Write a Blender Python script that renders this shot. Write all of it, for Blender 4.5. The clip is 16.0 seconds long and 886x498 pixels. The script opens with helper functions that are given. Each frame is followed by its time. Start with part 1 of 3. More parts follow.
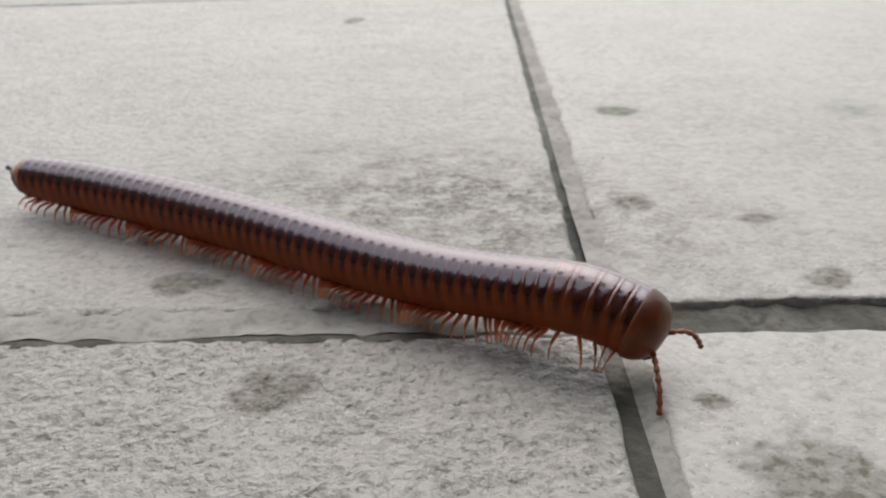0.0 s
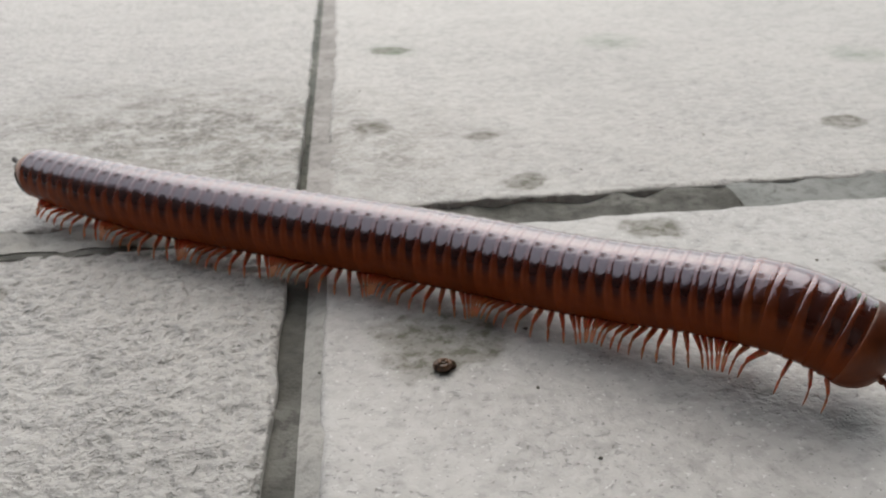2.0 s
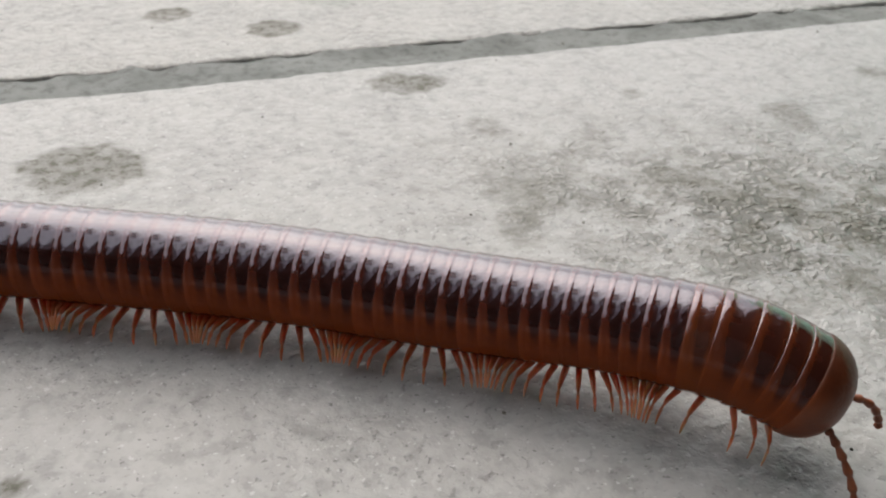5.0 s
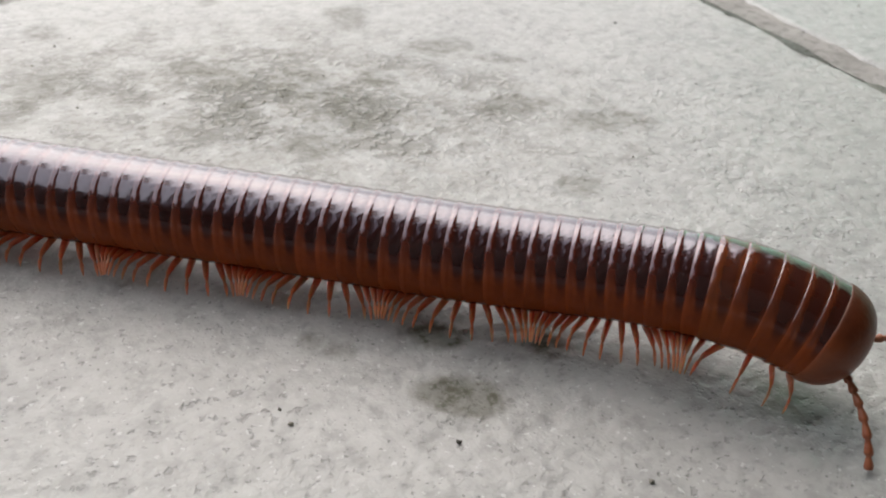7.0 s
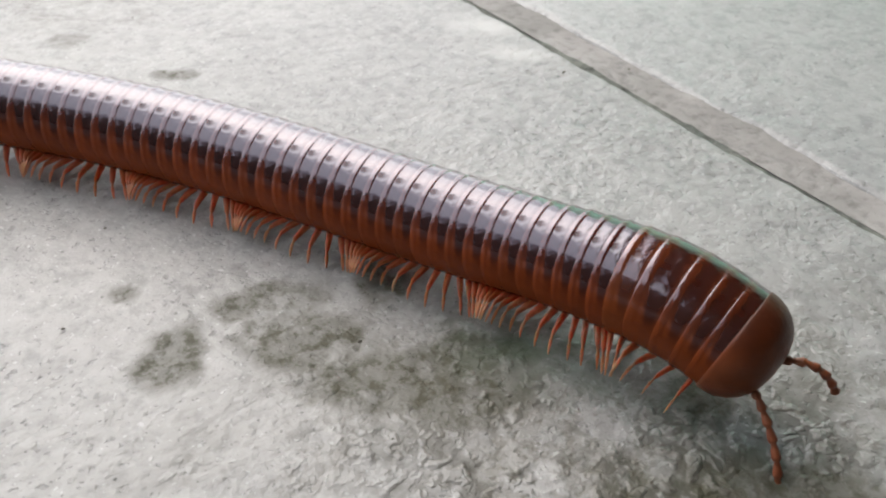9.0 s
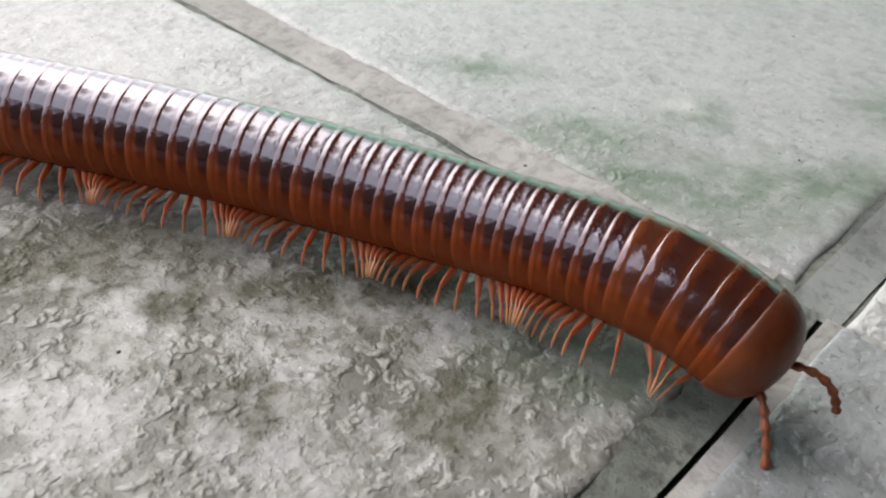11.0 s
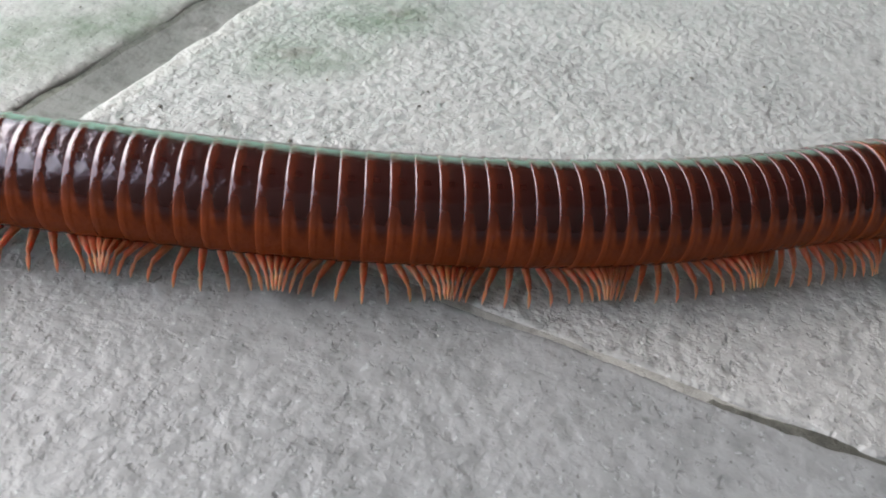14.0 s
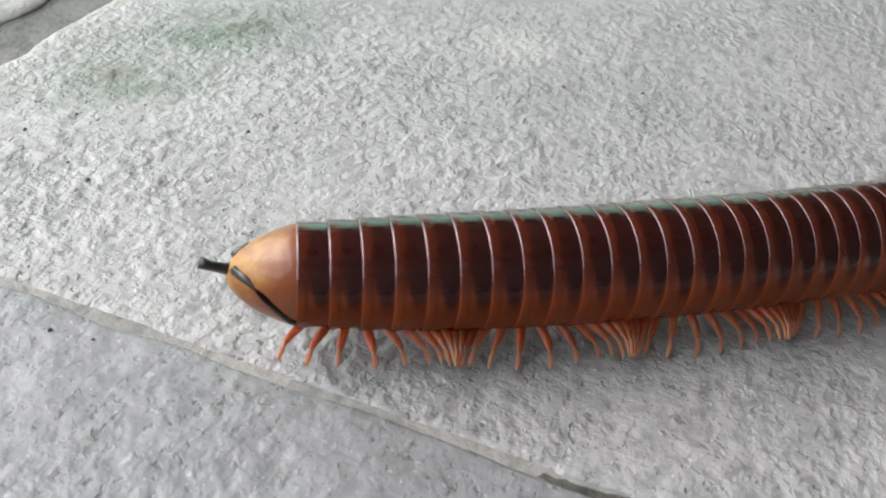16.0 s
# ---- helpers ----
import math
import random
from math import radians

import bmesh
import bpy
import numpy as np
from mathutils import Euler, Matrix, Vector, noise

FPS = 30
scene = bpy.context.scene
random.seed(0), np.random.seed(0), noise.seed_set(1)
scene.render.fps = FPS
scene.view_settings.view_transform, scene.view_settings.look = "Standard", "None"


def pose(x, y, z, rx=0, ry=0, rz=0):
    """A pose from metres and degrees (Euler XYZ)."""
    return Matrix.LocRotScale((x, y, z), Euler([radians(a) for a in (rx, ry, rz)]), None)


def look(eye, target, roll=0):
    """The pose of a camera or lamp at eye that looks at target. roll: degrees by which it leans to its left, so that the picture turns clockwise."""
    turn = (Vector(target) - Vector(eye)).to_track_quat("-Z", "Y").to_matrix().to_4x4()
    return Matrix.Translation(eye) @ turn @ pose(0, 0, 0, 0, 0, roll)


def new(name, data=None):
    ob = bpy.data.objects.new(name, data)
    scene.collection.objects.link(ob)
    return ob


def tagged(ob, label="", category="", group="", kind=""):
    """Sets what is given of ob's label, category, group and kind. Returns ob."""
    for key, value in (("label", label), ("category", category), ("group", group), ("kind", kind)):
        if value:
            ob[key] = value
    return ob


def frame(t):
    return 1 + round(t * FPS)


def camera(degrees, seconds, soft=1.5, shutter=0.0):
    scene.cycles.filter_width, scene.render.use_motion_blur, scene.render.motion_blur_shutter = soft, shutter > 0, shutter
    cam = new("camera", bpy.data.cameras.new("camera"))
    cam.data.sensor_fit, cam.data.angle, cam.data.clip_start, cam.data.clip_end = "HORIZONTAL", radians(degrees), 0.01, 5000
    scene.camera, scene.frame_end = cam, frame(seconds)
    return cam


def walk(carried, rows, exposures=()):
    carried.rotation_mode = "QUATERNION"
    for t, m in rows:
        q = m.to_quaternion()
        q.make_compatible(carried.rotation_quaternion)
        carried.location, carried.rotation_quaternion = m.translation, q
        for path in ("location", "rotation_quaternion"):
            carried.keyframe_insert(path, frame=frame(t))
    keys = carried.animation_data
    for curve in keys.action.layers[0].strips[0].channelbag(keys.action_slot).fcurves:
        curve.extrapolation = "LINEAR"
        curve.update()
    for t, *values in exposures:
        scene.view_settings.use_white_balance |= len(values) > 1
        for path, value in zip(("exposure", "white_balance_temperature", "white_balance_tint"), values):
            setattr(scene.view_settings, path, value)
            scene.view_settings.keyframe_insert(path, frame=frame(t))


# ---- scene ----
cam = camera(52.2, 16.0, soft=2.0)
PATH = [
    (0, (-0.02615, -0.12891, 0.07526), (-0.02881, -0.03820, 0.03326), -1.95),
    (0.5, (-0.02822, -0.13393, 0.07340), (-0.02829, -0.04332, 0.03109), -2.11),
    (1, (-0.00554, -0.14191, 0.07393), (-0.00236, -0.05171, 0.03086), -2.07),
    (1.5, (-0.00161, -0.13776, 0.06870), (0.00445, -0.04812, 0.02479), -1.97),
    (2, (0.00876, -0.14307, 0.06686), (0.01636, -0.05384, 0.02235), -2.00),
    (2.5, (0.02555, -0.15613, 0.06814), (0.03615, -0.06766, 0.02275), -1.64),
    (3, (0.04727, -0.16313, 0.06692), (0.06109, -0.07528, 0.02119), -1.62),
    (3.2, (0.05265, -0.16497, 0.06502), (0.06782, -0.07747, 0.01903), -1.37),
    (5.3, (0.11352, -0.16157, 0.06768), (0.14488, -0.08455, 0.01214), 3.01),
    (5.5, (0.12010, -0.16914, 0.06857), (0.15196, -0.09271, 0.01250), 3.15),
    (6, (0.13355, -0.18323, 0.06480), (0.16811, -0.10827, 0.00835), 3.54),
    (6.5, (0.14012, -0.18967, 0.06307), (0.17742, -0.11663, 0.00586), 4.02),
    (7, (0.15396, -0.20418, 0.06579), (0.19289, -0.13189, 0.00871), 3.66),
    (7.5, (0.16544, -0.21937, 0.06648), (0.20763, -0.14923, 0.00903), 3.74),
    (8, (0.17231, -0.22390, 0.06099), (0.21638, -0.15544, 0.00293), 3.44),
    (8.5, (0.19031, -0.24955, 0.06563), (0.23563, -0.18210, 0.00734), 3.12),
    (8.7, (0.19223, -0.25721, 0.06515), (0.23808, -0.19040, 0.00655), 2.97),
    (10.8, (0.21093, -0.31113, 0.05899), (0.27400, -0.26021, 0.00043), 7.17),
    (11, (0.21343, -0.31541, 0.05818), (0.27760, -0.26580, -0.00031), 7.27),
    (11.5, (0.21707, -0.31823, 0.05838), (0.28427, -0.27332, -0.00051), 7.88),
    (12, (0.22339, -0.32322, 0.06220), (0.29282, -0.28442, 0.00159), 8.98),
    (12.5, (0.23331, -0.34240, 0.06244), (0.30546, -0.30939, 0.00158), 9.59),
    (13, (0.23861, -0.36082, 0.06257), (0.31214, -0.33305, 0.00074), 9.63),
    (13.5, (0.23641, -0.37079, 0.06230), (0.31058, -0.34676, -0.00032), 9.48),
    (14, (0.23410, -0.37378, 0.06147), (0.30864, -0.35099, -0.00118), 8.83),
    (14.5, (0.23661, -0.37322, 0.06128), (0.31103, -0.35097, -0.00170), 8.02),
    (15, (0.23832, -0.37319, 0.06043), (0.31274, -0.35139, -0.00271), 7.90),
    (15.5, (0.24539, -0.37835, 0.05903), (0.32021, -0.35662, -0.00366), 7.48),
    (16, (0.25177, -0.38339, 0.05904), (0.32748, -0.36429, -0.00343), 8.23),
]
EXPOSURE = 1.1
LIGHT = [(0.0, -0.70, 6750), (3.2, -0.67, 6750), (7.0, -0.28, 6700), (8.5, -0.16, 6600), (11.0, 0.30, 6550), (13.5, 0.44, 6500), (16.0, 0.50, 6500)]
walk(cam, [(t, look(eye, target, roll)) for t, eye, target, roll in PATH], exposures=[(t, EXPOSURE + stops, kelvin, 10) for t, stops, kelvin in LIGHT])
cam.data.dof.use_dof = True
cam.data.dof.focus_distance = 0.100
cam.data.dof.aperture_fstop = 75.0

# ---- sky and light ----
world = bpy.data.worlds.new("overcast_sky")
scene.world = world
world.use_nodes = True
wn = world.node_tree
sky = wn.nodes.new("ShaderNodeTexSky")
sky.sky_type = "NISHITA"
sky.sun_disc = False
sky.sun_elevation, sky.sun_rotation = radians(55), radians(4)
sky.air_density, sky.dust_density, sky.ozone_density = 1.0, 5.0, 1.0
wash = wn.nodes.new("ShaderNodeMixRGB")
wash.inputs["Fac"].default_value = 0.75
wash.inputs["Color2"].default_value = (7.5, 7.7, 8.1, 1)
wn.links.new(sky.outputs["Color"], wash.inputs["Color1"])
back = wn.nodes["Background"]
back.inputs["Strength"].default_value = 0.145
wn.links.new(wash.outputs["Color"], back.inputs["Color"])

sun = new("sun", bpy.data.lights.new("sun", "SUN"))
sun.data.energy, sun.data.angle, sun.data.color = 1.0, radians(60), (1.0, 0.97, 0.93)
sun.matrix_world = look((0.15, 2.00, 2.95), (0, 0, 0))

# ---- materials ----


def material(name, build):
    m = bpy.data.materials.new(name)
    m.use_nodes = True
    build(m.node_tree, m.node_tree.nodes["Principled BSDF"])
    return m


class Net:
    """Shortcuts for node trees."""

    def __init__(self, tree):
        self.t = tree

    def add(self, kind, **values):
        n = self.t.nodes.new("ShaderNode" + kind)
        for k, v in values.items():
            n.inputs[k].default_value = v
        return n

    def link(self, a, b):
        self.t.links.new(a, b)

    def position(self):
        return self.t.nodes.new("ShaderNodeNewGeometry").outputs["Position"]

    def local(self):
        return self.t.nodes.new("ShaderNodeTexCoord").outputs["Object"]

    def noise(self, where, scale, detail=4.0, rough=0.55):
        n = self.add("TexNoise", Scale=scale, Detail=detail, Roughness=rough)
        self.link(where, n.inputs["Vector"])
        return n.outputs["Fac"]

    def ramp(self, value, lo, hi, a=0.0, b=1.0):
        n = self.add("MapRange")
        n.interpolation_type = "SMOOTHSTEP"
        n.inputs["From Min"].default_value, n.inputs["From Max"].default_value = lo, hi
        n.inputs["To Min"].default_value, n.inputs["To Max"].default_value = a, b
        self.link(value, n.inputs["Value"])
        return n.outputs["Result"]

    def calc(self, op, a, b):
        n = self.t.nodes.new("ShaderNodeMath")
        n.operation = op
        for i, v in enumerate((a, b)):
            if isinstance(v, (int, float)):
                n.inputs[i].default_value = v
            else:
                self.link(v, n.inputs[i])
        return n.outputs[0]

    def mix(self, fac, a, b, kind="MIX"):
        n = self.t.nodes.new("ShaderNodeMixRGB")
        n.blend_type = kind
        for i, v in enumerate((fac, a, b)):
            if isinstance(v, (int, float)):
                n.inputs[i].default_value = v
            elif isinstance(v, tuple):
                n.inputs[i].default_value = (*v, 1)
            else:
                self.link(v, n.inputs[i])
        return n.outputs[0]

    def attribute(self, name):
        n = self.t.nodes.new("ShaderNodeAttribute")
        n.attribute_name = name
        return n.outputs["Fac"]

    def bump(self, height, strength, distance, under=None):
        n = self.add("Bump", Strength=strength, Distance=distance)
        self.link(height, n.inputs["Height"])
        if under is not None:
            self.link(under, n.inputs["Normal"])
        return n.outputs["Normal"]


def concrete(tree, bsdf):
    n = Net(tree)
    p = n.position()
    broad, mid, rugged = n.noise(p, 16, 4), n.noise(p, 75, 5, 0.6), n.noise(p, 260, 6, 0.62)
    coarse = n.attribute("relief")
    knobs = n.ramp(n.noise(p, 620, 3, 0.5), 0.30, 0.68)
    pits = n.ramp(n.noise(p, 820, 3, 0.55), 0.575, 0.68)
    pores = n.ramp(n.noise(p, 1500, 2, 0.5), 0.66, 0.72)
    crumbs = n.ramp(n.noise(p, 1150, 2, 0.5), 0.655, 0.70)
    col = n.mix(n.ramp(broad, 0.35, 0.65), (0.44, 0.435, 0.415), (0.515, 0.505, 0.48))
    col = n.mix(n.ramp(mid, 0.40, 0.66, 0.0, 0.55), col, (0.58, 0.57, 0.54))
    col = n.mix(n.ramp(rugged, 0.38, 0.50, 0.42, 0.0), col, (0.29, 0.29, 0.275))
    col = n.mix(n.ramp(n.noise(p, 380, 3, 0.5), 0.42, 0.62, 0.0, 0.45), col, (0.62, 0.61, 0.585))
    # shade in the crevices between knobs is put into the colour
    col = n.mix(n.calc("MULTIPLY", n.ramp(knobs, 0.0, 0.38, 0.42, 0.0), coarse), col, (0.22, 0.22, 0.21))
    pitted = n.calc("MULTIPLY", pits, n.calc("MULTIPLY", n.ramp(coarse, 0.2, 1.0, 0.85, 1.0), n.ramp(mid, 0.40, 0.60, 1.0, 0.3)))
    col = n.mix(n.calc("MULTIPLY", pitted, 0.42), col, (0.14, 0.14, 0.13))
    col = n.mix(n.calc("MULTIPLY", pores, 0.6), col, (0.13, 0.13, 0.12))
    col = n.mix(n.calc("MULTIPLY", crumbs, 0.6), col, (0.80, 0.80, 0.78))
    worn = n.calc("MULTIPLY", n.attribute("rough"), n.ramp(n.noise(p, 150, 6, 0.66), 0.455, 0.52))
    col = n.mix(n.calc("MULTIPLY", worn, n.ramp(n.noise(p, 560, 4, 0.6), 0.38, 0.52, 0.95, 0.45)), col, (0.165, 0.15, 0.11))
    grains = n.add("TexVoronoi", Scale=520.0, Randomness=1.0)
    warp = n.add("TexNoise", Scale=300.0, Detail=3.0)
    n.link(p, warp.inputs["Vector"])
    shift = n.add("VectorMath")
    shift.operation = "MULTIPLY_ADD"
    n.link(warp.outputs["Color"], shift.inputs[0])
    shift.inputs[1].default_value = (0.006, 0.006, 0.006)
    n.link(p, shift.inputs[2])
    n.link(shift.outputs[0], grains.inputs["Vector"])
    pebble = n.ramp(grains.outputs["Distance"], 0.15, 0.62, 1.0, 0.0)
    shade = n.add("SeparateColor")
    n.link(grains.outputs["Color"], shade.inputs[0])
    stony = n.calc("MULTIPLY", n.attribute("rough"), n.ramp(n.noise(p, 95, 5, 0.62), 0.46, 0.56))
    col = n.mix(n.calc("MULTIPLY", stony, 0.6), col, n.mix(shade.outputs[0], (0.20, 0.185, 0.145), (0.42, 0.405, 0.36)))
    col = n.mix(n.calc("MULTIPLY", n.calc("MULTIPLY", stony, 0.8), n.ramp(pebble, 0.0, 0.35, 1.0, 0.0)), col, (0.09, 0.085, 0.065))
    patchy = n.ramp(n.noise(p, 150, 5, 0.66), 0.37, 0.50, 0.55, 1.0)
    stain = n.calc("MULTIPLY", n.calc("MULTIPLY", n.attribute("stain"), patchy), n.ramp(n.noise(p, 480, 5, 0.62), 0.38, 0.54, 1.0, 0.60))
    col = n.mix(n.calc("MULTIPLY", stain, 0.92), col, (0.09, 0.085, 0.045))
    moss = n.calc("MULTIPLY", n.attribute("moss"), n.ramp(n.noise(p, 170, 6, 0.68), 0.32, 0.60, 0.15, 1.0))
    col = n.mix(n.calc("MULTIPLY", moss, 0.75), col, (0.13, 0.195, 0.115))
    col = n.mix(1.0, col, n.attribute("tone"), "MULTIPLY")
    col = n.mix(n.attribute("cool"), col, n.mix(1.0, col, (0.93, 0.97, 1.05), "MULTIPLY"))
    col = n.mix(n.calc("MULTIPLY", n.attribute("pale"), 0.75), col, (0.52, 0.52, 0.50))
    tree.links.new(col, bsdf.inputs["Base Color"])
    tree.links.new(n.ramp(stain, 0.0, 1.0, 0.46, 0.75), bsdf.inputs["Roughness"])
    bsdf.inputs["Specular IOR Level"].default_value = 0.55
    lumps = n.calc("MULTIPLY", knobs, n.ramp(n.noise(p, 45, 4), 0.36, 0.60, 0.42, 0.85))
    height = n.calc("ADD", n.calc("MULTIPLY", rugged, 0.30), n.calc("ADD", lumps, n.calc("MULTIPLY", crumbs, 0.18)))
    height = n.calc("SUBTRACT", height, n.calc("ADD", n.calc("MULTIPLY", pitted, 0.75), n.calc("MULTIPLY", pores, 0.10)))
    height = n.calc("SUBTRACT", height, n.calc("MULTIPLY", worn, n.ramp(n.noise(p, 560, 4, 0.6), 0.36, 0.60, 0.55, 0.0)))
    height = n.calc("MULTIPLY", height, n.calc("ADD", n.calc("MULTIPLY", coarse, n.calc("ADD", n.calc("MULTIPLY", coarse, 0.55), 0.35)), 0.10))
    height = n.calc("ADD", height, n.calc("MULTIPLY", n.calc("MULTIPLY", stony, pebble), 0.9))
    tree.links.new(n.bump(height, 0.58, 0.0008), bsdf.inputs["Normal"])


def mortar(light, dark, grit=0.7):
    def build(tree, bsdf):
        n = Net(tree)
        p = n.position()
        grain = n.noise(p, 480, 5, 0.65)
        col = n.mix(n.ramp(n.noise(p, 60, 4), 0.40, 0.62), dark, light)
        col = n.mix(n.ramp(grain, 0.34, 0.52, grit, 0.0), col, (0.05, 0.05, 0.045))
        tree.links.new(col, bsdf.inputs["Base Color"])
        bsdf.inputs["Roughness"].default_value = 0.9
        tree.links.new(n.bump(grain, 0.3 + 0.8 * grit, 0.0009), bsdf.inputs["Normal"])

    return build


def chitin(warm):
    """Dark front part on the back of each ring, rust-brown rear band and flanks, lacquered. warm: how orange it is."""

    def build(tree, bsdf):
        n = Net(tree)
        p = n.local()
        xyz = n.add("SeparateXYZ")
        n.link(p, xyz.inputs[0])
        x, z = xyz.outputs["X"], xyz.outputs["Z"]
        rnd = tree.nodes.new("ShaderNodeObjectInfo").outputs["Random"]
        wob = n.calc("MULTIPLY", n.calc("SUBTRACT", n.noise(p, 900, 3), 0.5), 0.0006)
        ragged = n.calc("MULTIPLY", n.calc("SUBTRACT", n.noise(p, 380, 3), 0.5), 0.0022)
        lean = n.calc("MULTIPLY", n.ramp(z, R * 0.05, R * 0.70, 1.0, 0.0), RING * 0.19)
        back_side = n.ramp(n.calc("SUBTRACT", n.calc("ADD", x, wob), lean), RING * -0.21, RING * -0.01)
        front_side = n.ramp(n.calc("ADD", n.calc("ADD", x, wob), n.calc("MULTIPLY", lean, 0.35)), RING * 0.40, RING * 0.60, 1.0, 0.25)
        front = n.calc("MULTIPLY", back_side, front_side)
        upper = n.ramp(n.calc("ADD", n.calc("ADD", z, ragged), n.calc("MULTIPLY", rnd, R * 0.10)), R * 0.02, R * 0.40)
        faint = n.ramp(n.calc("ADD", z, ragged), R * -0.55, R * 0.25)
        rust = n.mix(n.noise(p, 700, 4), (0.195, 0.037, 0.010), (0.275, 0.058, 0.015))
        rust = n.mix(n.ramp(n.noise(p, 210, 3), 0.35, 0.65, 0.0, 0.45), rust, (0.125, 0.023, 0.006))
        rust = n.mix(n.ramp(rnd, 0.0, 1.0, 0.0, 0.3), rust, (0.10, 0.024, 0.006))
        rust = n.mix(n.calc("MULTIPLY", n.ramp(z, R * 0.12, R * 0.66), 0.86), rust, (0.062, 0.012, 0.007))
        rust = n.mix(n.calc("MULTIPLY", n.calc("MULTIPLY", front, faint), 0.40), rust, (0.055, 0.012, 0.004))
        rust = n.mix(warm, rust, (0.24, 0.062, 0.014))
        dark = n.calc("MULTIPLY", n.calc("MULTIPLY", front, upper), 0.93 - 0.75 * warm)
        col = n.mix(dark, rust, (0.025, 0.0070, 0.0060))
        # dull line along each side of the back, on the front part of each ring
        off = n.calc("SUBTRACT", n.calc("ABSOLUTE", n.calc("ADD", xyz.outputs["Y"], n.calc("MULTIPLY", wob, 1.2)), 0.0), R * 0.42)
        middle = n.ramp(n.calc("ABSOLUTE", off, 0.0), R * 0.015, R * 0.085, 1.0, 0.0)
        broken = n.ramp(n.noise(p, 420, 3), 0.38, 0.55, 0.35, 1.0)
        line = n.calc("MULTIPLY", n.calc("MULTIPLY", n.calc("MULTIPLY", middle, broken), n.ramp(z, 0.0, R * 0.5)), n.calc("MULTIPLY", n.ramp(x, RING * -0.20, RING * -0.08), n.ramp(x, RING * 0.05, RING * 0.48, 1.0, 0.1)))
        tree.links.new(col, bsdf.inputs["Base Color"])
        bsdf.inputs["Roughness"].default_value = 0.15
        bsdf.inputs["IOR"].default_value = 1.45
        # lilac of the sky's sheen is put into the tint
        bsdf.inputs["Specular Tint"].default_value = (0.84, 0.80, 1.0, 1)
        tree.links.new(n.calc("MULTIPLY", n.ramp(line, 0.0, 1.0, 1.0, 0.35), n.ramp(z, R * 0.12, R * 0.55, 0.08, 1.0)), bsdf.inputs["Specular IOR Level"])
        tree.links.new(n.calc("MULTIPLY", n.ramp(line, 0.0, 1.0, 1.0, 0.25), n.ramp(z, R * 0.12, R * 0.55, 0.04, 0.80)), bsdf.inputs["Coat Weight"])
        bsdf.inputs["Coat Roughness"].default_value = 0.08
        bsdf.inputs["Coat IOR"].default_value = 1.6
        dimples = n.bump(n.noise(p, 520, 3), 0.35, 0.0006)
        tree.links.new(n.bump(n.noise(p, 2600, 3), 0.10, 0.0002, dimples), bsdf.inputs["Normal"])

    return build


def head_skin(tree, bsdf):
    """Rust-orange face, dark brown on top."""
    n = Net(tree)
    p = n.local()
    xyz = n.add("SeparateXYZ")
    n.link(p, xyz.inputs[0])
    lean = n.calc("SUBTRACT", xyz.outputs["Z"], n.calc("MULTIPLY", xyz.outputs["X"], 0.25))
    ragged = n.calc("MULTIPLY", n.calc("SUBTRACT", n.noise(p, 380, 3), 0.5), 0.0022)
    rust = n.mix(n.noise(p, 600, 4), (0.160, 0.034, 0.008), (0.230, 0.054, 0.012))
    rust = n.mix(n.ramp(n.noise(p, 190, 3), 0.35, 0.65, 0.0, 0.5), rust, (0.105, 0.022, 0.005))
    n.link(n.mix(n.ramp(n.calc("ADD", lean, ragged), R * 0.25, R * 0.95, 0.0, 0.75), rust, (0.040, 0.011, 0.006)), bsdf.inputs["Base Color"])
    bsdf.inputs["Roughness"].default_value = 0.42
    bsdf.inputs["Specular IOR Level"].default_value = 0.35
    bsdf.inputs["Coat Weight"].default_value = 0.08
    bsdf.inputs["Coat Roughness"].default_value = 0.15
    dimples = n.bump(n.noise(p, 480, 3), 0.3, 0.0005)
    n.link(n.bump(n.noise(p, 2200, 3), 0.12, 0.0002, dimples), bsdf.inputs["Normal"])


def band(low, high, rough=0.3, coat=0.4):
    def build(tree, bsdf):
        n = Net(tree)
        p = n.local()
        col = n.mix(n.ramp(n.noise(p, 500, 4), 0.35, 0.65), low, high)
        tree.links.new(col, bsdf.inputs["Base Color"])
        bsdf.inputs["Roughness"].default_value = rough
        bsdf.inputs["Coat Weight"].default_value = coat
        bsdf.inputs["Coat Roughness"].default_value = 0.2
        tree.links.new(n.bump(n.noise(p, 2200, 3), 0.15, 0.0002), bsdf.inputs["Normal"])

    return build


# ---- measures, all derived from the 30 cm pavers ----
U = 0.0069
R = 0.83 * U
PITCH_U = 0.341
RING = PITCH_U * U

CONCRETE = material("weathered_concrete", concrete)
JOINT_DARK = material("dirty_joint", mortar((0.15, 0.15, 0.135), (0.07, 0.07, 0.06)))
JOINT_MID = material("grey_green_joint", mortar((0.18, 0.19, 0.165), (0.12, 0.13, 0.115)))
JOINT_GREY = material("grey_mortar", mortar((0.36, 0.355, 0.335), (0.29, 0.29, 0.275), 0.3))
JOINT_SLATE = material("slate_grey_mortar", mortar((0.25, 0.26, 0.25), (0.19, 0.20, 0.19), 0.35))
JOINT_LIGHT = material("pale_mortar", mortar((0.37, 0.355, 0.34), (0.29, 0.28, 0.265), 0.3))
SOIL = material("damp_soil", mortar((0.13, 0.12, 0.10), (0.06, 0.06, 0.05)))
CHITIN = material("lacquered_chitin", chitin(0.0))
HEADC = material("head_chitin", head_skin)
COLLAR = material("collar_chitin", chitin(0.38))
SPOTTED = material("spotted_chitin", chitin(0.18))
LEGM = material("leg_chitin", band((0.44, 0.135, 0.058), (0.58, 0.24, 0.13), 0.42, 0.2))
